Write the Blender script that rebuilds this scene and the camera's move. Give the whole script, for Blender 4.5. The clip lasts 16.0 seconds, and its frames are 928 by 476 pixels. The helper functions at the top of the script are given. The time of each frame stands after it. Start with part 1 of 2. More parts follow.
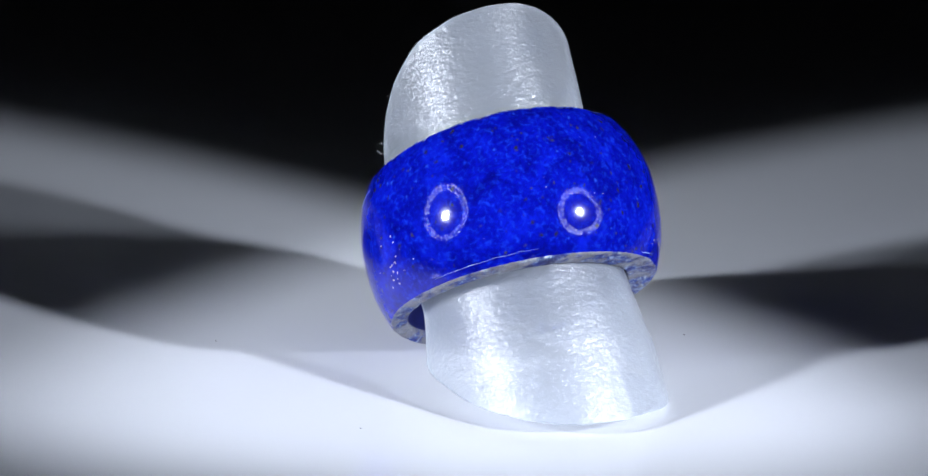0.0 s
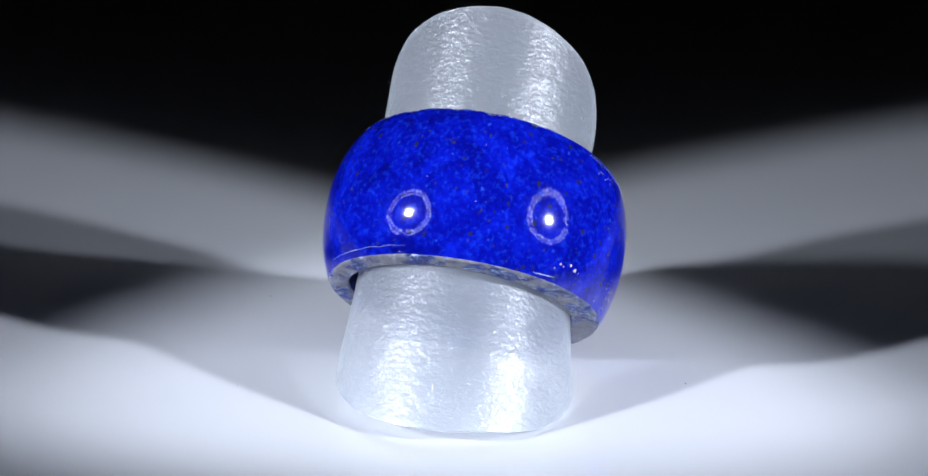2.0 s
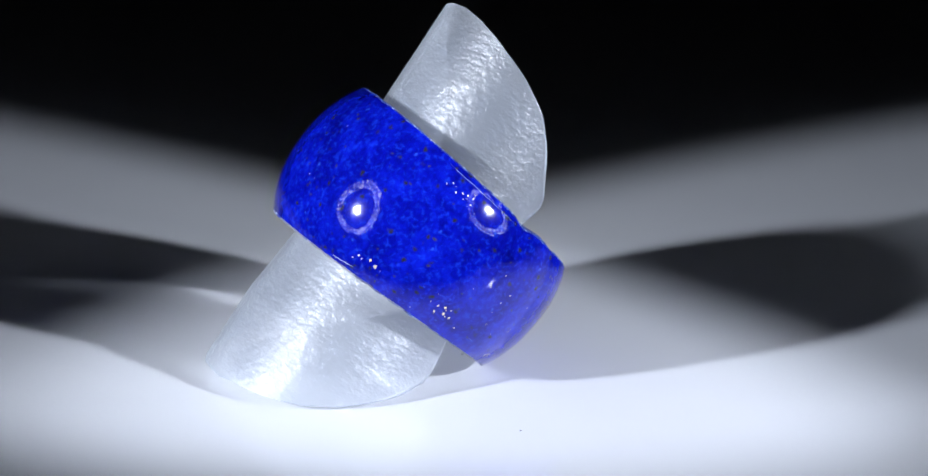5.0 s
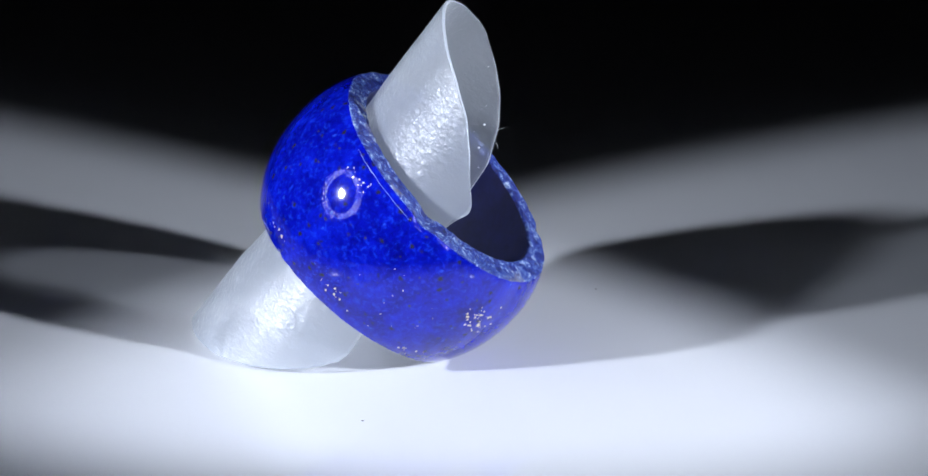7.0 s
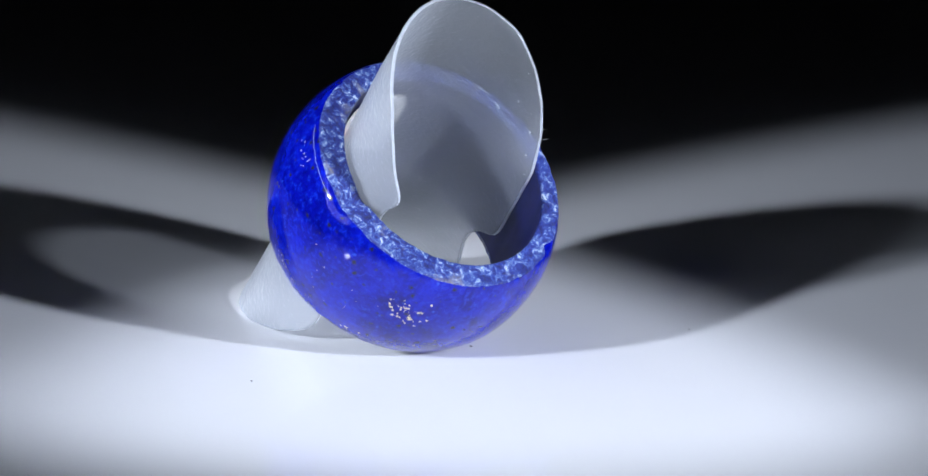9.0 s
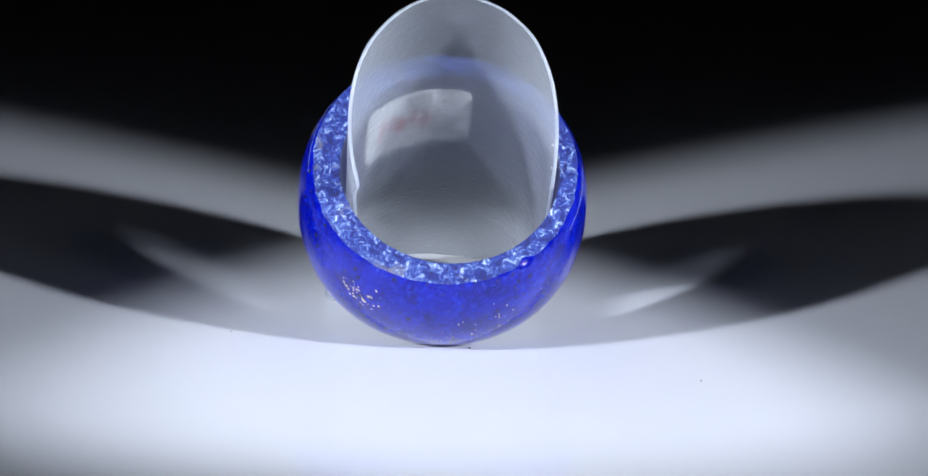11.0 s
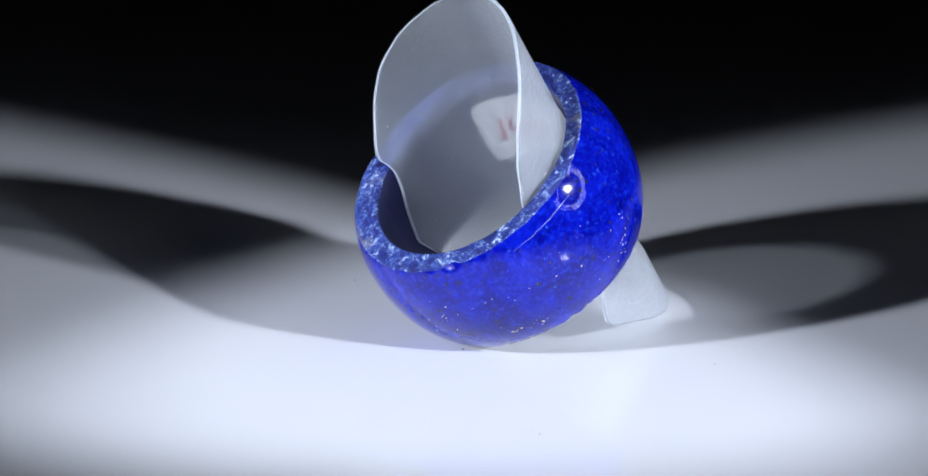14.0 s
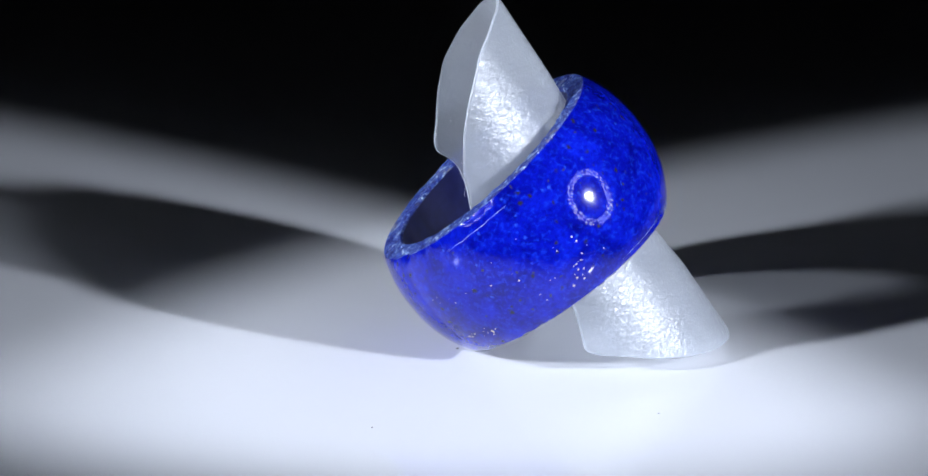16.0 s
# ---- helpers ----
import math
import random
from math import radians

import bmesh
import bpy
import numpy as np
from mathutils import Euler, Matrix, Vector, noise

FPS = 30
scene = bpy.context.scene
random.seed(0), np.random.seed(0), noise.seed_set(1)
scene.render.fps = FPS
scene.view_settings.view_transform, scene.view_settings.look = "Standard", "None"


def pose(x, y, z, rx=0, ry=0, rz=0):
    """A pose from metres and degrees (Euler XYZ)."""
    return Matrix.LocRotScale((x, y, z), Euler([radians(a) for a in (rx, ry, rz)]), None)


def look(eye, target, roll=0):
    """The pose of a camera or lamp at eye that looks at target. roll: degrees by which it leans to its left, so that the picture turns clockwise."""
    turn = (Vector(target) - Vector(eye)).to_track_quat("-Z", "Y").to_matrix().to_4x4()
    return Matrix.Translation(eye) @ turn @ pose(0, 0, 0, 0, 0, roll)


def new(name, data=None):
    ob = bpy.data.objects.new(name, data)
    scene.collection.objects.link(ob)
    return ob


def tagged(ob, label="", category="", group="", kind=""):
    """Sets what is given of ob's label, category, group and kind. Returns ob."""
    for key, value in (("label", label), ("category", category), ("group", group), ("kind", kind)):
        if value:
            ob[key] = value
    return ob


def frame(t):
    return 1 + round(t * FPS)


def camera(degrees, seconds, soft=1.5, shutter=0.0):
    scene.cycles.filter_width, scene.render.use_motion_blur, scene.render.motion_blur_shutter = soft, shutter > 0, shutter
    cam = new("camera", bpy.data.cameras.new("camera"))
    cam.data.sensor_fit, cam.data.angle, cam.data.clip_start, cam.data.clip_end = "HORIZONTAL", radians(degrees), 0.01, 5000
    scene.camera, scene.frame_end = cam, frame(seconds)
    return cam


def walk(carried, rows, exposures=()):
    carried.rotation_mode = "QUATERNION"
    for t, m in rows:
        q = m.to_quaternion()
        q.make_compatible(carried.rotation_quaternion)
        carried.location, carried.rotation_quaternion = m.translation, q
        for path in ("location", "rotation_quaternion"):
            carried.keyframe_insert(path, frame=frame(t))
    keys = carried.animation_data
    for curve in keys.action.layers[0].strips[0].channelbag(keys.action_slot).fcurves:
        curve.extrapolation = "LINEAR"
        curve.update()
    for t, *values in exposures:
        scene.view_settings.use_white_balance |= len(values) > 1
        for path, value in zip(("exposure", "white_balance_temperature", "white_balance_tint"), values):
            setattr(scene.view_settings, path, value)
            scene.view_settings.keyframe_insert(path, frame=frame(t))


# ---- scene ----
# Sizes are worked out in millimetres and scaled by MM.
MM = 0.001
SPIN = -18.20          # degrees a second, turntable seen from above
CLIP = 16.0

# ---- camera ----
cam = camera(20.0, CLIP, soft=1.6)
EYE = (0.0, -0.217, 0.07625)
AIM = (-0.00017, -0.0096, 0.01287)
walk(cam, [(0.0, look(EYE, AIM, 2.02)), (CLIP, look(EYE, AIM, 2.02))])

# ---- world and lamps ----
world = bpy.data.worlds.new("dark_studio")
world.use_nodes = True
world.node_tree.nodes["Background"].inputs[0].default_value = (0.6, 0.65, 0.8, 1)
world.node_tree.nodes["Background"].inputs[1].default_value = 0.004
scene.world = world
scene.view_settings.exposure = 0.0

LEAN = radians(-32.3)                       # azimuth to which ring and sleeve lean at HOME seconds
TILT = 35.3                                 # lean of the sleeve from the vertical, degrees
LAMP_REACH, LAMP_HEIGHT = 0.225, 0.099
LAMP_SIDE = {-1: 53.0, 1: 57.0}           # degrees off the line to the camera
LAMP_AIM = {-1: (0.0335, 0.0215, 0.0), 1: (-0.0272, 0.0100, 0.0)}
LAMP_COLOR = (0.82, 0.885, 1.03)


def lamp_eye(side):
    a = radians(LAMP_SIDE[side])
    return Vector((side * LAMP_REACH * math.sin(a), -LAMP_REACH * math.cos(a), LAMP_HEIGHT))


def lamp_target(side):
    return Vector(LAMP_AIM[side])


for side in (-1, 1):
    spot = bpy.data.lights.new("lamp_beam", "SPOT")
    spot.energy, spot.color = 3.55, LAMP_COLOR
    spot.spot_size, spot.spot_blend = radians(16.5 if side < 0 else 16.3), 0.23
    spot.shadow_soft_size = 0.0075
    beam = new("lamp_beam", spot)
    aim = (lamp_target(side) - lamp_eye(side)).normalized()
    beam.matrix_world = look(lamp_eye(side) + aim * 0.004, lamp_target(side))


# ---- materials ----
def material(name):
    m = bpy.data.materials.new(name)
    m.use_nodes = True
    nt = m.node_tree
    return m, nt, nt.nodes["Principled BSDF"]


def node(nt, kind, **sets):
    n = nt.nodes.new(kind)
    for k, val in sets.items():
        n.inputs[k].default_value = val
    return n


def coords(nt, scale=1000.0, stretch=(1, 1, 1)):
    tc = nt.nodes.new("ShaderNodeTexCoord")
    mp = nt.nodes.new("ShaderNodeMapping")
    mp.inputs["Scale"].default_value = [scale * q for q in stretch]
    nt.links.new(tc.outputs["Object"], mp.inputs["Vector"])
    return mp.outputs["Vector"]


def noise_tex(nt, vec, scale, detail=4.0, rough=0.55, distort=0.0):
    n = node(nt, "ShaderNodeTexNoise", Scale=scale, Detail=detail, Roughness=rough, Distortion=distort)
    nt.links.new(vec, n.inputs["Vector"])
    return n.outputs["Fac"]


def ramp(nt, fac, stops):
    r = nt.nodes.new("ShaderNodeValToRGB")
    el = r.color_ramp.elements
    while len(el) < len(stops):
        el.new(0.5)
    for e, (pos, col) in zip(el, stops):
        e.position = pos
        e.color = (*col, 1) if len(col) == 3 else col
    nt.links.new(fac, r.inputs["Fac"])
    return r.outputs["Color"]


def mix_color(nt, fac, a, b, mode="MIX"):
    m = nt.nodes.new("ShaderNodeMix")
    m.data_type, m.blend_type = "RGBA", mode
    for key, val in ((0, fac), (6, a), (7, b)):
        if hasattr(val, "is_linked"):
            nt.links.new(val, m.inputs[key])
        else:
            m.inputs[key].default_value = val if key == 0 else (*val, 1)
    return m.outputs[2]


def bump(nt, height, strength, distance):
    b = node(nt, "ShaderNodeBump", Strength=strength, Distance=distance)
    nt.links.new(height, b.inputs["Height"])
    return b.outputs["Normal"]


def specks(nt, vec, scale, share, reach, soft):
    """Scattered flecks: cells of which a share carries one, reach across in cell widths."""
    cells = node(nt, "ShaderNodeTexVoronoi", Scale=scale)
    nt.links.new(vec, cells.inputs["Vector"])
    pick = nt.nodes.new("ShaderNodeSeparateColor")
    nt.links.new(cells.outputs["Color"], pick.inputs[0])
    chosen = ramp(nt, pick.outputs[0], [(1 - share - 0.01, (0, 0, 0)), (1 - share, (1, 1, 1))])
    disc = ramp(nt, cells.outputs["Distance"], [(reach - soft, (1, 1, 1)), (reach + soft, (0, 0, 0))])
    return mix_color(nt, 1.0, chosen, disc, "MULTIPLY")


def lapis_polished():
    m, nt, p = material("polished_lapis")
    v = coords(nt)
    # flecks lie ragged: push the coordinates about
    ragged = nt.nodes.new("ShaderNodeTexNoise")
    ragged.inputs["Scale"].default_value, ragged.inputs["Detail"].default_value = 2.5, 3.0
    nt.links.new(v, ragged.inputs["Vector"])
    push = nt.nodes.new("ShaderNodeVectorMath")
    push.operation = "MULTIPLY_ADD"
    nt.links.new(ragged.outputs["Color"], push.inputs[0])
    push.inputs[1].default_value = (0.5, 0.5, 0.5)
    nt.links.new(v, push.inputs[2])
    vr = push.outputs[0]
    cloud = noise_tex(nt, v, 0.35, 5, 0.6, 0.6)
    col = ramp(nt, cloud, [(0.28, (0.0012, 0.002, 0.13)), (0.5, (0.0015, 0.004, 0.27)), (0.72, (0.003, 0.011, 0.44))])
    mottle = noise_tex(nt, v, 2.3, 4, 0.55, 0.6)
    col = mix_color(nt, ramp(nt, mottle, [(0.34, (0.34, 0.34, 0.34)), (0.47, (0, 0, 0))]), col, (0.001, 0.0015, 0.085))
    col = mix_color(nt, ramp(nt, mottle, [(0.52, (0, 0, 0)), (0.70, (0.5, 0.5, 0.5))]), col, (0.008, 0.040, 0.55))
    col = mix_color(nt, specks(nt, vr, 1.8, 0.05, 0.18, 0.16), col, (0.020, 0.07, 0.55))
    col = mix_color(nt, specks(nt, vr, 1.25, 0.16, 0.24, 0.10), col, (0.016, 0.017, 0.035))
    col = mix_color(nt, specks(nt, vr, 1.9, 0.08, 0.20, 0.10), col, (0.03, 0.032, 0.05))
    nt.links.new(col, p.inputs["Base Color"])
    p.inputs["Roughness"].default_value = 0.045
    p.inputs["IOR"].default_value = 1.45
    p.inputs["Coat Weight"].default_value = 0.22
    p.inputs["Coat Roughness"].default_value = 0.11
    nt.links.new(bump(nt, noise_tex(nt, v, 1.1, 3), 0.03, 0.0003), p.inputs["Normal"])
    return m


def lapis_rough(name="sawn_lapis_face", grey=0.58):
    m, nt, p = material(name)
    v = coords(nt)
    a = noise_tex(nt, v, 1.25, 9, 0.86, 0.7)
    col = ramp(nt, a, [(0.38, (0.002, 0.004, 0.05)), (0.47, (0.005, 0.014, 0.20)), (0.53, (0.02, 0.06, 0.36)), (0.57, (0.22, 0.36, 0.62)), (0.61, (0.80, 0.86, 0.90))])
    tan = ramp(nt, noise_tex(nt, v, 0.4, 4, 0.6, 0.5), [(grey, (0, 0, 0)), (grey + 0.12, (0.75, 0.75, 0.75))])
    col = mix_color(nt, tan, col, (0.30, 0.29, 0.27))
    nt.links.new(col, p.inputs["Base Color"])
    p.inputs["Roughness"].default_value = 0.55
    nt.links.new(bump(nt, noise_tex(nt, v, 2.2, 8, 0.75, 1.0), 0.7, 0.0004), p.inputs["Normal"])
    return m


def frosted_plastic(name="frosted_plastic_sheet", milky=0.265):
    m, nt, p = material(name)
    v = coords(nt, 1.0)
    for turn, size in (((0, 0, -LEAN), 1.0), ((0, -radians(TILT), 0), 1.0), ((0, 0, 0), 1000.0)):
        mp = nt.nodes.new("ShaderNodeMapping")
        mp.inputs["Rotation"].default_value = turn
        mp.inputs["Scale"].default_value = (size, size, size * (1.7 if size > 1 else 1))
        nt.links.new(v, mp.inputs["Vector"])
        v = mp.outputs["Vector"]
    nt.nodes.remove(p)
    out = nt.nodes["Material Output"]
    wrinkle = noise_tex(nt, v, 1.45, 2, 0.45, 0.35)
    fine = noise_tex(nt, v, 3.6, 2, 0.5, 0.2)
    height = nt.nodes.new("ShaderNodeMath")
    height.operation = "MULTIPLY_ADD"
    nt.links.new(fine, height.inputs[0])
    height.inputs[1].default_value = 0.35
    nt.links.new(wrinkle, height.inputs[2])
    nrm = bump(nt, height.outputs[0], 0.7, 0.00024)
    soft_nrm = bump(nt, height.outputs[0], 0.25, 0.00024)
    tint = ramp(nt, noise_tex(nt, v, 0.15, 3), [(0.3, (0.84, 0.895, 0.97)), (0.7, (0.89, 0.93, 0.98))])
    clear = node(nt, "ShaderNodeBsdfTransparent", Color=(0.98, 0.985, 0.99, 1))
    through_light = nt.nodes.new("ShaderNodeBsdfTranslucent")
    skin = nt.nodes.new("ShaderNodeBsdfDiffuse")
    for n in (through_light, skin):
        nt.links.new(tint, n.inputs["Color"])
        nt.links.new(soft_nrm, n.inputs["Normal"])
    gloss = node(nt, "ShaderNodeBsdfGlossy", Roughness=0.29)
    nt.links.new(nrm, gloss.inputs["Normal"])
    facing = node(nt, "ShaderNodeLayerWeight", Blend=0.5)
    nt.links.new(nrm, facing.inputs["Normal"])
    steep = nt.nodes.new("ShaderNodeMath")
    steep.operation = "POWER"
    nt.links.new(facing.outputs["Facing"], steep.inputs[0])
    steep.inputs[1].default_value = 4.0
    fres = nt.nodes.new("ShaderNodeMath")
    fres.operation = "MULTIPLY_ADD"
    nt.links.new(steep.outputs[0], fres.inputs[0])
    fres.inputs[1].default_value, fres.inputs[2].default_value = 0.36, 0.055

    def blend(fac, a, b):
        mx = nt.nodes.new("ShaderNodeMixShader")
        if hasattr(fac, "is_linked"):
            nt.links.new(fac, mx.inputs[0])
        else:
            mx.inputs[0].default_value = fac
        nt.links.new(a, mx.inputs[1])
        nt.links.new(b, mx.inputs[2])
        return mx.outputs[0]

    milk = blend(0.36, through_light.outputs[0], skin.outputs[0])
    frost = node(nt, "ShaderNodeBsdfRefraction", Roughness=0.12, IOR=1.4)
    frost.inputs["Color"].default_value = (0.97, 0.98, 0.99, 1)
    nt.links.new(soft_nrm, frost.inputs["Normal"])
    sheet = blend(milky, blend(0.14, clear.outputs[0], frost.outputs[0]), milk)
    nt.links.new(blend(fres.outputs[0], sheet, gloss.outputs[0]), out.inputs["Surface"])
    return m


def white_acrylic():
    m, nt, p = material("white_acrylic")
    v = coords(nt)
    col = ramp(nt, noise_tex(nt, v, 0.02, 4), [(0.3, (0.76, 0.77, 0.80)), (0.7, (0.80, 0.81, 0.83))])
    nt.links.new(col, p.inputs["Base Color"])
    smear = ramp(nt, noise_tex(nt, v, 0.06, 5, 0.6, 0.4), [(0.35, (0.008, 0.008, 0.008)), (0.7, (0.02, 0.02, 0.02))])
    nt.links.new(smear, p.inputs["Roughness"])
    p.inputs["IOR"].default_value = 1.49
    return m


def plain(name, color, rough=0.5, metal=0.0, grain=0.15, scale=0.5):
    m, nt, p = material(name)
    v = coords(nt)
    dark = tuple(c * (1 - grain) for c in color)
    col = ramp(nt, noise_tex(nt, v, scale, 4), [(0.3, dark), (0.7, color)])
    nt.links.new(col, p.inputs["Base Color"])
    p.inputs["Roughness"].default_value, p.inputs["Metallic"].default_value = rough, metal
    return m


def glowing(name, color, strength):
    m, nt, p = material(name)
    p.inputs["Base Color"].default_value = (*color, 1)
    p.inputs["Emission Color"].default_value = (*color, 1)
    p.inputs["Emission Strength"].default_value = strength
    return m


LAPIS, LAPIS_FACE, PLASTIC = lapis_polished(), lapis_rough(), frosted_plastic()
PLASTIC_EDGE = frosted_plastic("cut_plastic_edge", 0.85)
LAPIS_LOWER = lapis_rough("chalky_lapis_face", 0.42)
LAPIS_BORE = plain("ground_lapis_bore", (0.012, 0.016, 0.11), 0.35, 0, 0.4, 1.0)
ACRYLIC = white_acrylic()
PYRITE = plain("pyrite", (0.66, 0.57, 0.40), 0.4, 0.5)
VEIN = plain("calcite_vein", (0.30, 0.38, 0.66), 0.4, 0, 0.6, 1.5)
PAPER = plain("tag_paper", (0.86, 0.83, 0.77), 0.8, 0, 0.06, 2.0)
RED_INK = plain("red_ink", (0.55, 0.02, 0.06), 0.7)
DUST = plain("dust", (0.22, 0.21, 0.21), 0.9)
LINT = plain("white_lint", (0.75, 0.76, 0.78), 0.8)
CLOTH = plain("black_cloth", (0.006, 0.006, 0.007), 0.9, 0, 0.3, 0.2)
WALL = plain("dark_wall_paint", (0.006, 0.006, 0.0065), 0.9, 0, 0.2, 0.02)
BLACK_PLASTIC = plain("black_lamp_plastic", (0.02, 0.02, 0.02), 0.4)
DIODE = glowing("lit_diode", LAMP_COLOR, 14.0)
# added glow that stands for the glare around the lamp's core
CORE_WIDENER = glowing("core_widening_diode", LAMP_COLOR, 9.0)


# ---- helpers of this scene ----
def mesh_of(name, verts, faces, mats, slots=None, smooth=True):
    me = bpy.data.meshes.new(name)
    me.from_pydata([tuple(q) for q in verts], [], faces)
    for mt in mats:
        me.materials.append(mt)
    if slots is not None:
        me.polygons.foreach_set("material_index", slots)
    me.polygons.foreach_set("use_smooth", [smooth] * len(me.polygons))
    me.update()
    return me


def part(name, bm, mat, parent=None, label=""):
    me = bpy.data.meshes.new(name)
    bm.normal_update()
    bm.to_mesh(me)
    bm.free()
    me.materials.append(mat)
    ob = new(name, me)
    if parent is not None:
        ob.parent = parent
    return tagged(ob, label)


# ---- structure ----
def box_bm(x0, x1, y0, y1, z0, z1):
    bm = bmesh.new()
    bmesh.ops.create_cube(bm, size=1.0)
    for q in bm.verts:
        q.co = ((x0 + x1) / 2 + q.co.x * (x1 - x0), (y0 + y1) / 2 + q.co.y * (y1 - y0), (z0 + z1) / 2 + q.co.z * (z1 - z0))
    return bm


TABLE_TOP = -0.028
ROOM = 1.3
ground = part("ground", box_bm(-ROOM, ROOM, -ROOM, ROOM, TABLE_TOP - 0.03, TABLE_TOP), CLOTH)
tagged(ground, "table surface covered with plain black cloth", "ground", kind="structure")
for nm, b in (("wall_north", (-ROOM, ROOM, ROOM, ROOM + 0.1)), ("wall_south", (-ROOM, ROOM, -ROOM - 0.1, -ROOM)),
              ("wall_east", (ROOM, ROOM + 0.1, -ROOM, ROOM)), ("wall_west", (-ROOM - 0.1, -ROOM, -ROOM, ROOM))):
    tagged(part(nm, box_bm(*b, TABLE_TOP - 0.03, 1.5), WALL), "unlit dark studio wall", "wall", kind="structure")
tagged(part("ceiling", box_bm(-ROOM, ROOM, -ROOM, ROOM, 1.5, 1.55), WALL), "unlit dark studio ceiling", "ceiling", kind="structure")


# ---- turntable ----
DISC_R, DISC_H = 0.185, 0.008


def build_turntable():
    root = tagged(new("turntable"), "round glossy white acrylic turntable, slowly turning", "turntable")
    prof = [(0.0, -DISC_H), (DISC_R - 0.0015, -DISC_H), (DISC_R, -DISC_H + 0.0015), (DISC_R, -0.0015), (DISC_R - 0.0004, -0.0005), (DISC_R - 0.0015, 0.0)]
    seg, verts, faces = 128, [(0, 0, 0), (0, 0, -DISC_H)], []
    for r, z in prof[1:]:
        verts += [(r * math.cos(2 * math.pi * i / seg), r * math.sin(2 * math.pi * i / seg), z) for i in range(seg)]
    for k in range(len(prof) - 2):
        for i in range(seg):
            j = (i + 1) % seg
            faces.append((2 + k * seg + i, 2 + k * seg + j, 2 + (k + 1) * seg + j, 2 + (k + 1) * seg + i))
    top = 2 + (len(prof) - 2) * seg
    faces += [(0, top + i, top + (i + 1) % seg) for i in range(seg)]
    faces += [(1, 2 + (i + 1) % seg, 2 + i) for i in range(seg)]
    plate = new("plate", mesh_of("plate", verts, faces, [ACRYLIC], smooth=False))
    plate.parent = root
    bm = bmesh.new()
    bmesh.ops.create_cone(bm, cap_ends=True, segments=64, radius1=0.06, radius2=0.055, depth=0.02)
    bmesh.ops.translate(bm, vec=(0, 0, -0.018), verts=bm.verts)
    part("base", bm, BLACK_PLASTIC, root, "black plastic turntable base")
    for x, y, size in ((-0.0133, -0.0155, 0.00008), (0.0007, 0.0003, 0.00012), (-0.0016, -0.0012, 0.00009), (0.0172, 0.0128, 0.00007), (-0.0051, 0.0214, 0.00006)):
        bm = bmesh.new()
        bmesh.ops.create_icosphere(bm, subdivisions=1, radius=size)
        bmesh.ops.scale(bm, vec=(1.6, 0.8, 0.6), verts=bm.verts)
        bmesh.ops.translate(bm, vec=(x, y, size * 0.55), verts=bm.verts)
        part("dust_speck", bm, DUST, root, "dark speck of dust")
    return root


turntable = build_turntable()

# ---- ring, sleeve and tag share one upright plane of symmetry ----
HOME = 8.0
DIR_D = Vector((math.cos(LEAN), math.sin(LEAN), 0))
DIR_E = Vector((-math.sin(LEAN), math.cos(LEAN), 0))
UP = Vector((0, 0, 1))
LIFT = 5.05


def at(d, e, z):
    """Millimetres along the lean, across it and up, to metres."""
    return (DIR_D * d + DIR_E * e + UP * z) * MM


def frame_axes(tilt):
    """Axis and high-side direction in (d, z) for a tilt from the vertical."""
    t = radians(tilt)
    return np.array((math.sin(t), 0, math.cos(t))), np.array((-math.cos(t), 0, math.sin(t)))


E3 = np.array((0.0, 1.0, 0.0))
AX, HI = frame_axes(TILT)
ORIGIN = np.array((-4.6, -1.5, 6.4 + LIFT))
HOLE_R = 9.45
UP_C, UP_R, UP_TILT = np.array((-1.18, -1.95, 11.01 + LIFT)), 11.42, 43.6
LO_C, LO_R, LO_TILT = np.array((-8.08, -1.90, 1.73 + LIFT)), 11.50, 36.1
BULGE, BULGE_LEAN = 1.30, 0.50


def rim_point(c, r, tilt, phi):
    n, hi = frame_axes(tilt)
    return c + r * (hi * math.cos(phi) + E3 * math.sin(phi))


def hole_point(c, tilt, phi, r=HOLE_R):
    n, hi = frame_axes(tilt)
    base = ORIGIN + r * (HI * math.cos(phi) + E3 * math.sin(phi))
    return base + AX * (((c - base) @ n) / (AX @ n))


def lo_rim(phi):
    """The lower rim, narrower and deeper on the side that stands on the plate."""
    w = ((1 - math.cos(phi)) / 2) ** 3
    return rim_point(LO_C, LO_R - 1.2 * w, LO_TILT, phi) - frame_axes(LO_TILT)[0] * (0.85 * w)


def ring_surface(phi, u, proud=0.0):
    lo, hi_ = lo_rim(phi), rim_point(UP_C, UP_R, UP_TILT, phi)
    out = HI * math.cos(phi) + E3 * math.sin(phi)
    w = 2 * u - 1
    return lo + (hi_ - lo) * u + out * ((BULGE + BULGE_LEAN * math.cos(phi) + 0.55 * max(0.0, -math.cos(phi)) ** 2) * (1 - abs(w) ** 2.3) + proud)


def wobble(q, scale, amount):
    return noise.noise(Vector(q) * scale) * amount


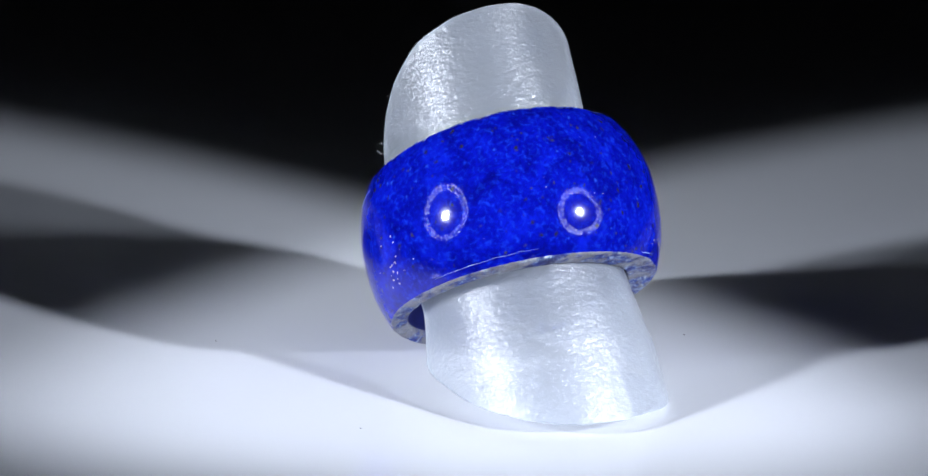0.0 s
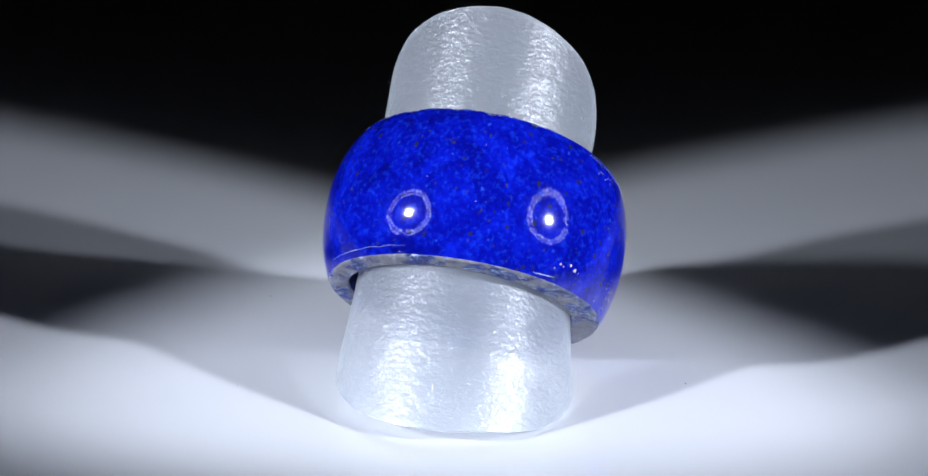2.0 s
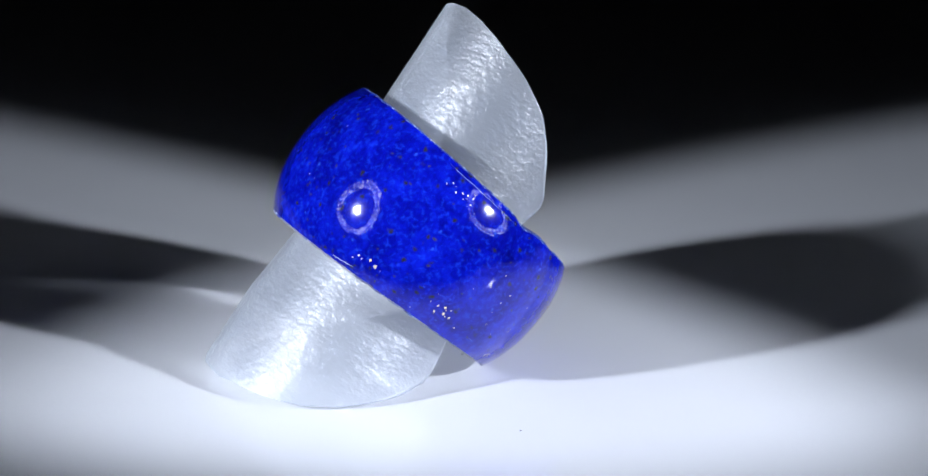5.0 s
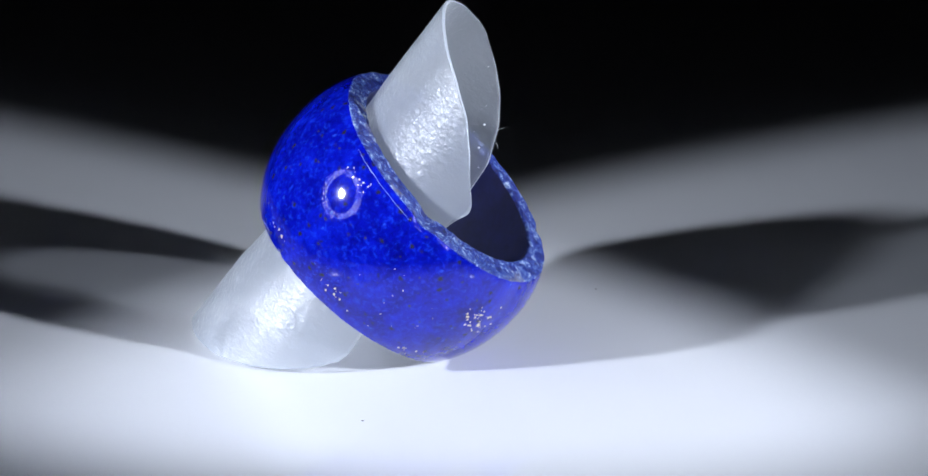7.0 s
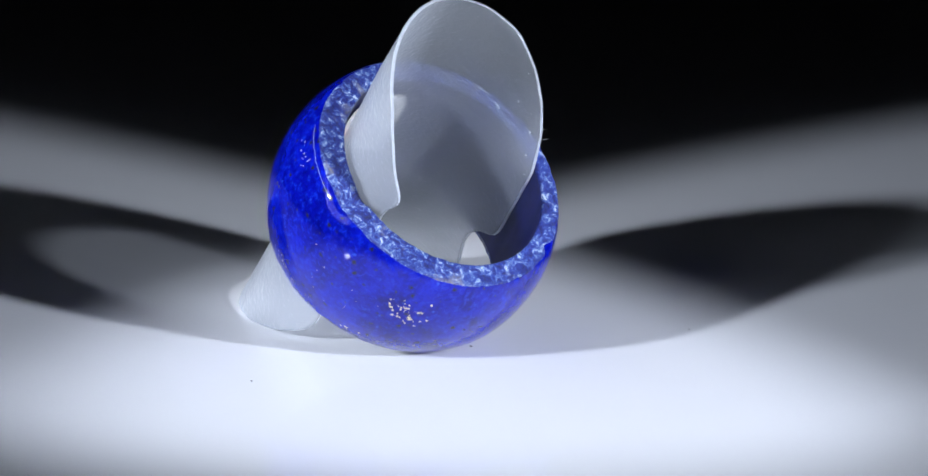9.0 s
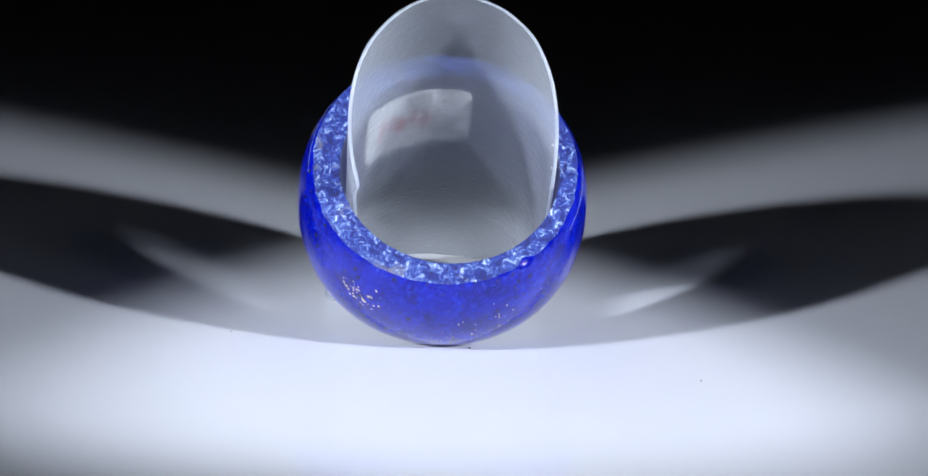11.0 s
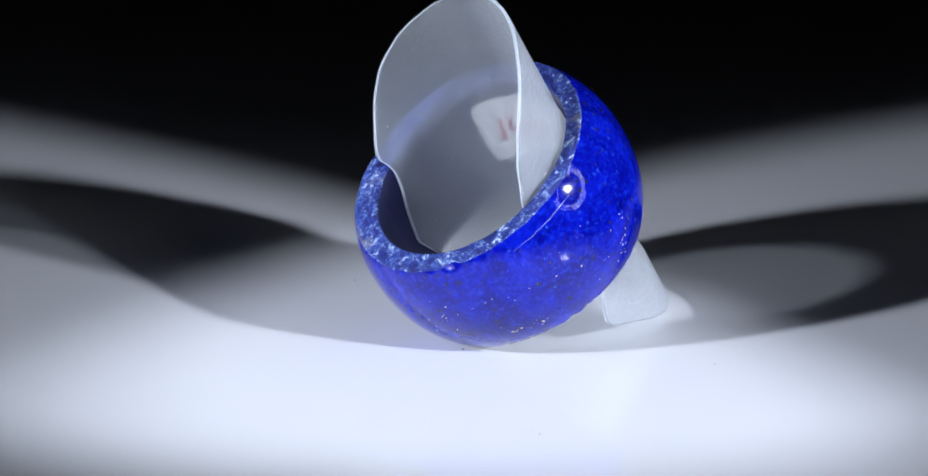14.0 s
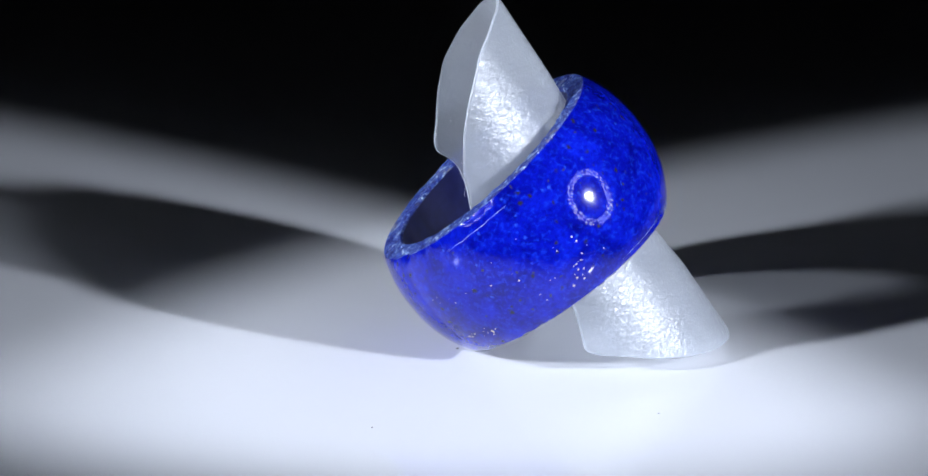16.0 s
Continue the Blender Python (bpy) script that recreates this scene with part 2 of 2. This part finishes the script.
def build_ring():
    root = tagged(new("finger_ring"), "wide polished lapis lazuli ring, deep blue with gold flecks, leaning", "ring")
    seg = 320
    us = [0.012, 0.03, 0.06, 0.1, 0.16, 0.23, 0.3, 0.38, 0.46, 0.54, 0.62, 0.7, 0.77, 0.84, 0.9, 0.94, 0.97, 0.988]
    loop = []
    chipper = random.Random(23)
    chips = [(chipper.uniform(-180, 180), chipper.uniform(0.7, 1.7), chipper.uniform(0.04, 0.14), chipper.random() < 0.6) for _ in range(46)]
    for k in range(seg):
        phi = 2 * math.pi * k / seg
        pts = []
        out = HI * math.cos(phi) + E3 * math.sin(phi)
        for u in us:
            q = ring_surface(phi, u)
            edge = max(0.0, 1 - min(u, 1 - u) / 0.05)
            q = q + out * (wobble(q, 0.9, 0.10) - 0.05) * edge + out * wobble(q, 0.12, 0.08)
            pts.append(q)
        up_o, up_i = rim_point(UP_C, UP_R, UP_TILT, phi), hole_point(UP_C, UP_TILT, phi)
        lo_o, lo_i = lo_rim(phi), hole_point(LO_C, LO_TILT, phi)
        chip = math.exp(-((math.degrees(phi) - 143) / 3.2) ** 2)
        dip = 0.33 * math.exp(-((math.degrees(phi) - 263) / 5.5) ** 2)
        up_o = up_o - out * 0.55 * chip - AX * dip - out * dip * 0.5
        up_i = up_i - AX * dip * 1.1
        pts[-1] = pts[-1] - AX * dip - out * dip * 0.5
        pts[-2] = pts[-2] - AX * dip * 0.7 - out * dip * 0.2
        pts[-3] = pts[-3] - AX * dip * 0.35
        pts[-1] = pts[-1] - out * 0.48 * chip
        pts[-2] = pts[-2] - out * 0.12 * chip
        for where, wide, deep, upper in chips:
            off = (math.degrees(phi) - where + 180) % 360 - 180
            cut = deep * math.exp(-(off / wide) ** 2)
            if upper:
                up_o = up_o - out * cut
                pts[-1] = pts[-1] - out * cut * 0.9 - AX * cut * 0.5
            else:
                lo_o = lo_o - out * cut
                pts[0] = pts[0] - out * cut * 0.9 + AX * cut * 0.5
        nu, nl = frame_axes(UP_TILT)[0], frame_axes(LO_TILT)[0]
        for f in (0.03, 0.12, 0.3, 0.5, 0.7, 0.88, 0.97):
            q = up_o + (up_i - up_o) * f
            rough = 0.16 if 0.1 < f < 0.9 else 0.08
            pts.append(q + nu * (wobble(q, 1.3, rough) + wobble(q, 3.1, rough * 0.5) - 0.05))
        a, b = up_i - AX * 0.35, lo_i + AX * 0.35
        for f in (0.0, 0.2, 0.4, 0.6, 0.8, 1.0):
            q = a + (b - a) * f
            pts.append(q + out * wobble(q, 0.7, 0.05))
        for f in (0.97, 0.88, 0.7, 0.5, 0.3, 0.12, 0.03):
            q = lo_o + (lo_i - lo_o) * f
            rough = 0.16 if 0.1 < f < 0.9 else 0.06
            pts.append(q - nl * (wobble(q, 1.3, rough) + wobble(q, 3.1, rough * 0.5) - 0.05))
        loop.append(pts)
    n, m = len(loop[0]), len(us)
    low = min(at(*q).z for pts in loop for q in pts)
    settle = Vector((0, 0, -low))

    def strip(name, first, last, mat, label=""):
        idx = [i % n for i in range(first, last + 1)]
        verts = [at(*pts[i]) + settle for pts in loop for i in idx]
        w = len(idx)
        faces = [(k * w + i, ((k + 1) % seg) * w + i, ((k + 1) % seg) * w + i + 1, k * w + i + 1) for k in range(seg) for i in range(w - 1)]
        ob = new(name, mesh_of(name, verts, faces, [mat]))
        ob.parent = root
        return tagged(ob, label)

    strip("outer_band", 0, m - 1, LAPIS, "polished deep blue outer surface")
    strip("upper_face", m - 1, m + 7, LAPIS_FACE, "sawn rim face mottled blue and white")
    strip("bore", m + 7, m + 12, LAPIS_BORE, "dark smooth inner wall")
    strip("lower_face", m + 12, n, LAPIS_LOWER, "sawn rim face mottled grey and blue")

    # gold flecks: clusters at (angle, height, spread in degrees, spread in height, count, largest size)
    rng = random.Random(11)
    clusters = [(-143, 0.63, 7, 0.13, 44, 0.17), (-66, 0.86, 7, 0.05, 14, 0.11), (-86, 0.18, 7, 0.05, 9, 0.15), (-52, 0.14, 4, 0.03, 6, 0.16),
                (124, 0.18, 8, 0.04, 8, 0.16), (133, 0.20, 4, 0.02, 5, 0.14), (132, 0.58, 10, 0.1, 6, 0.11), (160, 0.55, 16, 0.2, 14, 0.12),
                (171, 0.42, 10, 0.1, 6, 0.1), (-127, 0.10, 8, 0.05, 7, 0.15), (76, 0.2, 6, 0.1, 12, 0.12), (75, 0.35, 15, 0.25, 8, 0.09),
                (100, 0.4, 20, 0.3, 12, 0.09), (-110, 0.4, 25, 0.3, 18, 0.08), (0, 0.5, 60, 0.4, 9, 0.06), (180, 0.3, 40, 0.3, 14, 0.08)]
    verts, faces = [], []
    for ang, height, da, dh, count, big in clusters:
        for _ in range(count):
            phi = radians(ang + da * max(-1.6, min(1.6, rng.gauss(0, 0.62))))
            u = min(0.95, max(0.05, height + dh * max(-1.5, min(1.5, rng.gauss(0, 0.62)))))
            size = big * rng.uniform(0.3, 1.0)
            ang0, asp, k = rng.uniform(0, 6.28), rng.uniform(0.45, 1.0), rng.choice((4, 5, 6))
            first = len(verts)
            for lift, scale in ((0.008, 1.0), (0.016, 0.6)):
                for i in range(k):
                    th = 2 * math.pi * i / k + rng.uniform(-0.35, 0.35)
                    x, y = size * scale * math.cos(th), size * scale * asp * math.sin(th)
                    x, y = x * math.cos(ang0) - y * math.sin(ang0), x * math.sin(ang0) + y * math.cos(ang0)
                    p2, u2 = phi + x / 12.5, u + y / 11.4
                    q = ring_surface(p2, u2)
                    q = q + (HI * math.cos(p2) + E3 * math.sin(p2)) * (wobble(q, 0.12, 0.08) + lift)
                    verts.append(at(*q) + settle)
            faces.append(tuple(range(first + k, first + 2 * k)))
            faces += [(first + i, first + (i + 1) % k, first + k + (i + 1) % k, first + k + i) for i in range(k)]
    flecks = new("pyrite_flecks", mesh_of("pyrite_flecks", verts, faces, [PYRITE], smooth=False))
    flecks.parent = root
    tagged(flecks, "tiny gold pyrite flecks in the stone", kind="stuff")

    # pale veins that run along the rims: start angle, end angle, start height, end height, width
    for a0, a1, h0, h1, wide in ((14, 58, 0.060, 0.050, 0.024), (-92, -55, 0.945, 0.955, 0.025), (84, 116, 0.90, 0.885, 0.030), (-48, -38, 0.045, 0.03, 0.04)):
        verts, faces, steps = [], [], 40
        for i in range(steps + 1):
            f = i / steps
            phi, u = radians(a0 + (a1 - a0) * f), h0 + (h1 - h0) * f + 0.006 * noise.noise(Vector((f * 9, a0, 0)))
            half = wide * math.sin(math.pi * min(1, max(0, f))) ** 0.4 * (0.55 + 0.8 * abs(noise.noise(Vector((f * 14, a1, 2)))))
            for side in (-1, 0, 1):
                u2 = u + side * half / 11.4
                q = ring_surface(phi, u2)
                edge = max(0.0, 1 - min(u2, 1 - u2) / 0.05)
                out = HI * math.cos(phi) + E3 * math.sin(phi)
                q = q + out * ((wobble(q, 0.9, 0.10) - 0.05) * edge + wobble(q, 0.12, 0.08) + (0.035 if side == 0 else 0.012))
                verts.append(at(*q) + settle)
        for i in range(steps):
            for k in (0, 1):
                faces.append((3 * i + k, 3 * i + 3 + k, 3 * i + 4 + k, 3 * i + 1 + k))
        vein = new("vein", mesh_of("vein", verts, faces, [VEIN]))
        vein.parent = root
        tagged(vein, "thin pale calcite vein")
    return root


ring = build_ring()

# ---- rolled plastic sleeve through the ring ----
SHEET_R, SHEET_T = 8.95, 0.30
SLEEVE_SKEW = 0.045           # the sleeve stands a little askew in the ring
# cut line of the sheet on either side: height along the axis, angle from the middle line
CUT_POS = ((17.4, -11), (17.2, 6), (16.7, 25), (15.5, 48), (13.0, 69), (11.0, 82), (8.6, 93), (5.2, 102), (1.2, 104), (-1.8, 106), (-3.0, 104),
           (-4.2, 93), (-5.7, 87), (-7.0, 87), (-9.0, 91), (-10.4, 94), (-11.5, 93), (-30, 93))
CUT_NEG = ((17.4, 11), (17.2, 24), (16.7, 38), (15.4, 62), (13.6, 82), (11.4, 95), (9.3, 105), (7.9, 113), (7.0, 115), (6.0, 111.5), (4.8, 109.5),
           (3.0, 112), (1.0, 118), (-2.0, 124), (-5.0, 114), (-6.0, 110), (-9.0, 111), (-10.6, 108), (-30, 108))


FOOT_POS = ((-10.3, 95), (-11.4, 90), (-12.7, 80), (-14.8, 66), (-16.4, 53), (-17.8, 38), (-18.7, 24), (-19.1, 13), (-19.5, 2), (-30, 2))
FOOT_NEG = ((-10.0, 109), (-11.5, 102), (-13.0, 93), (-15.4, 76), (-17.2, 58), (-18.3, 39), (-18.9, 22), (-19.3, 6), (-30, 6))


def cut_angle(table, v):
    hs = [h for h, _ in table][::-1]
    an = [q for _, q in table][::-1]
    return sum(float(np.interp(v + o, hs, an)) for o in (-0.3, 0, 0.3)) / 3 if v < 16 else float(np.interp(v, hs, an))


def sheet_radius(v, phi):
    if v > 0:
        flare = 0.20 + ((0.22 if phi < 0 else -0.20) - 0.20) * abs(math.sin(phi))
    else:
        flare = 0.65 + (0.35 if phi < 0 else 0.05) * abs(math.sin(phi))
    return SHEET_R + flare * min(1.0, max(0.0, abs(v) - 4) / 8) ** 1.3


def sheet_point(v, phi, r):
    return ORIGIN + AX * v + E3 * (v * (SLEEVE_SKEW if v < 0 else SLEEVE_SKEW * 0.5)) + r * (HI * math.cos(phi) + E3 * math.sin(phi))


def floor_v(phi, r):
    """Where the generator at phi meets the plate."""
    q = sheet_point(0, phi, r)
    return -q[2] / AX[2]


def build_sleeve():
    root = tagged(new("plastic_sleeve"), "frosted translucent plastic sheet curled into an open sleeve inside the ring", "display sleeve")
    v_top = 17.39
    v_bot = -19.2
    rows, cols = 170, 96
    k1, k0 = floor_v(0, sheet_radius(-20, 0)), floor_v(math.pi / 2, sheet_radius(-20, 0))
    grid = []
    for i in range(rows + 1):
        s = i / rows
        v = v_bot + (v_top - v_bot) * (0.5 - 0.5 * math.cos(math.pi * (0.004 + 0.992 * s)))
        low = math.degrees(math.acos(max(-1, min(1, (v - k0) / (k1 - k0))))) if v < 2 * k0 - k1 else 180
        foot = cut_angle(FOOT_POS, v) if v < -10.3 else 180
        pos, neg = radians(min(cut_angle(CUT_POS, v), foot)), radians(min(cut_angle(CUT_NEG, v), low, cut_angle(FOOT_NEG, v) if v < -10.3 else 180))
        phis = [-neg + (pos + neg) * j / cols for j in range(cols + 1)]
        grid.append([(v, ph, sheet_radius(v, ph)) for ph in phis])
    verts, faces = [], []
    for layer in (0.0, SHEET_T):
        for row in grid:
            for v, ph, r in row:
                q = sheet_point(v, ph, r - layer)
                q = q + (HI * math.cos(ph) + E3 * math.sin(ph)) * wobble(q, 0.16, 0.10)
                q[2] = max(q[2], 0.02)
                verts.append(at(*q))
    w, tot = cols + 1, (rows + 1) * (cols + 1)
    for i in range(rows):
        for j in range(cols):
            a = i * w + j
            faces.append((a, a + 1, a + w + 1, a + w))
            faces.append((tot + a, tot + a + w, tot + a + w + 1, tot + a + 1))
    rim = [j for j in range(w)] + [i * w + cols for i in range(1, rows + 1)] + [rows * w + j for j in range(cols - 1, -1, -1)] + [i * w for i in range(rows - 1, 0, -1)]
    for a, b in zip(rim, rim[1:] + rim[:1]):
        faces.append((b, a, tot + a, tot + b))
    slots = [0] * (len(faces) - len(rim)) + [1] * len(rim)
    sheet = new("sheet", mesh_of("sheet", verts, faces, [PLASTIC, PLASTIC_EDGE], slots))
    sheet.parent = root
    rng = random.Random(5)
    for v, deg, size in ((7.9, 86, 0.13), (5.9, 92, 0.15), (9.4, 80, 0.05), (6.8, 84, 0.05), (8.6, -98, 0.09), (12.5, 66, 0.07), (6.4, -86, 0.05), (4.5, 99, 0.10)):
        bm = bmesh.new()
        bmesh.ops.create_icosphere(bm, subdivisions=1, radius=1.0)
        c = sheet_point(v, radians(deg), sheet_radius(v, radians(deg)) - SHEET_T - 0.02)
        for q in bm.verts:
            q.co = at(*(c + np.array(q.co) * size * rng.uniform(0.5, 1.0)))
        part("lint_speck", bm, LINT, root, "white speck of lint")
    # short fibres that stand off the cut edge
    for v, off, long, curl in ((8.2, 0.5, 0.6, 0.4), (7.2, 0.5, 1.0, -0.5), (9.0, 0.5, 0.4, 0.2), (12.2, 0.5, 0.3, 0.2)):
        edge = radians(cut_angle(CUT_POS, v) - off)
        bm = bmesh.new()
        rows = []
        for i in range(9):
            f = i / 8
            c = sheet_point(v + curl * f * f, edge + 0.5 * long * f / SHEET_R, sheet_radius(v, edge) + long * f * 0.7)
            rows.append([bm.verts.new(at(*(c + 0.018 * (E3 * math.cos(a) + AX * math.sin(a))))) for a in (0, 2.1, 4.2)])
        for a, b in zip(rows, rows[1:]):
            for k in range(3):
                bm.faces.new((a[k], a[(k + 1) % 3], b[(k + 1) % 3], b[k]))
        part("lint_fibre", bm, LINT, root, "thin white fibre")
    return root


sleeve = build_sleeve()

# ---- paper tag between ring and sleeve ----
TAG_V, TAG_PHI, TAG_W, TAG_H = 1.4, radians(-19.6), 10.5, 7.1
TAG_R = 9.22


def bent(x, y, depth):
    """x along the arc, y along the axis, on the tag."""
    r = TAG_R - depth
    return at(*sheet_point(TAG_V + y, TAG_PHI + x / TAG_R, r))


def build_tag():
    root = tagged(new("paper_tag"), "small off-white paper tag with a red handwritten 144", "tag")
    cols, rows, cr = 40, 20, 1.3
    verts, faces = [], []
    for layer in (0.0, -0.09):
        for i in range(rows + 1):
            y = TAG_H * (i / rows - 0.5)
            over = max(0.0, abs(y) - (TAG_H / 2 - cr))
            half = TAG_W / 2 - cr + math.sqrt(max(0.0, cr * cr - over * over))
            for j in range(cols + 1):
                verts.append(bent(half * (2 * j / cols - 1), y, layer))
    w, tot = cols + 1, (cols + 1) * (rows + 1)
    for i in range(rows):
        for j in range(cols):
            a = i * w + j
            faces.append((a, a + 1, a + w + 1, a + w))
            faces.append((tot + a, tot + a + w, tot + a + w + 1, tot + a + 1))
    rim = [j for j in range(w)] + [i * w + cols for i in range(1, rows + 1)] + [rows * w + j for j in range(cols - 1, -1, -1)] + [i * w for i in range(rows - 1, 0, -1)]
    for a, b in zip(rim, rim[1:] + rim[:1]):
        faces.append((b, a, tot + a, tot + b))
    slip = new("paper", mesh_of("paper", verts, faces, [PAPER]))
    slip.parent = root
    # pen strokes: a slanting one and two open fours
    four = (((0.55, 1.25), (-0.05, -0.15), (0.55, -0.30), (1.75, -0.10)), ((1.35, 0.75), (1.20, -0.30), (0.95, -1.35)))
    strokes = [((-2.95, 1.25), (-3.25, 0.1), (-3.45, -1.25))]
    for x0 in (-2.45, -0.15):
        strokes += [tuple((x0 + x * 1.12, y) for x, y in line) for line in four]
    bm = bmesh.new()
    pen = 0.25
    for line in strokes:
        pts = [Vector((*a, 0)).lerp(Vector((*b, 0)), f / 5) for a, b in zip(line, line[1:]) for f in range(5)] + [Vector((*line[-1], 0))]
        rows = []
        for i, q in enumerate(pts):
            run = (pts[min(i + 1, len(pts) - 1)] - pts[max(i - 1, 0)]).normalized()
            half = Vector((-run.y, run.x, 0)) * pen * (0.8 + 0.35 * noise.noise(q * 1.3))
            rows.append([bm.verts.new(bent(w.x, w.y, 0.02)) for w in (q - half, q + half)])
        for a, b in zip(rows, rows[1:]):
            bm.faces.new((a[0], a[1], b[1], b[0]))
    part("number", bm, RED_INK, root, "red handwritten number")
    return root


tag = build_tag()


# ---- the two lamps ----
def build_lamp(side):
    root = tagged(new("led_lamp"), "round lamp with a ring of small white diodes, lit", "lamp", group="studio lamps")
    m = look(lamp_eye(side), lamp_target(side))
    back = m @ Matrix.Translation((0, 0, 0.012))
    ringr = 0.068

    def torus(r0, r1, z0, z1):
        bm = bmesh.new()
        seg = 64 if r1 > 0.02 else 14
        rings = [[bm.verts.new((r * math.cos(2 * math.pi * i / seg), r * math.sin(2 * math.pi * i / seg), z)) for i in range(seg)]
                 for r, z in ((r0, z1), (r1, z1), (r1 + 0.002, (z0 + z1) / 2), (r1, z0), (r0, z0))]
        for a, b in zip(rings, rings[1:] + rings[:1]):
            for i in range(seg):
                bm.faces.new((a[i], a[(i + 1) % seg], b[(i + 1) % seg], b[i]))
        bmesh.ops.recalc_face_normals(bm, faces=bm.faces)
        return bm

    bm = torus(0.062, 0.090, 0.0, 0.018)
    bmesh.ops.transform(bm, matrix=back, verts=bm.verts)
    part("housing", bm, BLACK_PLASTIC, root, "black plastic lamp ring")
    bm = bmesh.new()
    bmesh.ops.create_cone(bm, cap_ends=True, segments=48, radius1=0.022, radius2=0.016, depth=0.03)
    bmesh.ops.transform(bm, matrix=m @ Matrix.Translation((0, 0, 0.022)), verts=bm.verts)
    part("head", bm, BLACK_PLASTIC, root, "black lamp head")
    for k in range(3):
        bm = box_bm(0.015, 0.064, -0.003, 0.003, 0.014, 0.020)
        bmesh.ops.transform(bm, matrix=m @ Matrix.Rotation(2 * math.pi * k / 3 + 0.5, 4, "Z"), verts=bm.verts)
        part("spoke", bm, BLACK_PLASTIC, root)
    def shared(name, bm, mat):
        me = bpy.data.meshes.new(name)
        bm.to_mesh(me)
        bm.free()
        me.materials.append(mat)
        return me

    def bulb():
        bm = bmesh.new()
        bmesh.ops.create_uvsphere(bm, u_segments=12, v_segments=8, radius=0.0032)
        return bm

    dim, bright = shared("diode", bulb(), DIODE), shared("diode", bulb(), CORE_WIDENER)
    # unseen tubes, added to cut the diodes' spill onto plate and walls
    deep = shared("spill_tube", torus(0.0035, 0.0040, 0.0, 0.050), BLACK_PLASTIC)
    short = shared("spill_tube", torus(0.0035, 0.0040, 0.0, 0.012), BLACK_PLASTIC)
    # two rows of ring diodes; the inner seven only widen the core's reflection
    for count, radius, turned, me, spill_tube, ahead in ((30, ringr - 0.0055, 0.0, dim, deep, 0.048), (34, ringr + 0.0055, 0.5, dim, deep, 0.048),
                                                     (7, 0.0135, 0.25, bright, short, 0.010)):
        for k in range(count):
            a = 2 * math.pi * (k + turned) / count
            place = look(m @ Vector((radius * math.cos(a), radius * math.sin(a), 0.010 if radius > 0.02 else 0.002)), (0, 0, 0.014))
            for name, data, shift in (("diode", me, 0.0), ("spill_tube", spill_tube, -ahead)):
                ob = new(name, data)
                ob.parent = root
                ob.matrix_local = place @ Matrix.Translation((0, 0, shift))
    eye = m.translation
    foot = Vector((eye.x, eye.y, 0)) * 1.16
    bm = bmesh.new()
    bmesh.ops.create_cone(bm, cap_ends=True, segments=24, radius1=0.006, radius2=0.006, depth=LAMP_HEIGHT + 0.03 - TABLE_TOP)
    bmesh.ops.translate(bm, vec=(foot.x, foot.y, (LAMP_HEIGHT + 0.03 + TABLE_TOP) / 2), verts=bm.verts)
    part("stem", bm, BLACK_PLASTIC, root)
    bm = bmesh.new()
    bmesh.ops.create_cone(bm, cap_ends=True, segments=48, radius1=0.045, radius2=0.04, depth=0.014)
    bmesh.ops.translate(bm, vec=(foot.x, foot.y, TABLE_TOP + 0.007), verts=bm.verts)
    part("foot", bm, BLACK_PLASTIC, root)
    return root


for side in (-1, 1):
    build_lamp(side)


# ---- what moves ----
def motions():
    step, count = 0.5, 32
    rows = [(i * step, pose(0, 0, 0, 0, 0, SPIN * (i * step - HOME))) for i in range(count + 1)]
    for thing in (turntable, ring, sleeve, tag):
        walk(thing, rows)


motions()
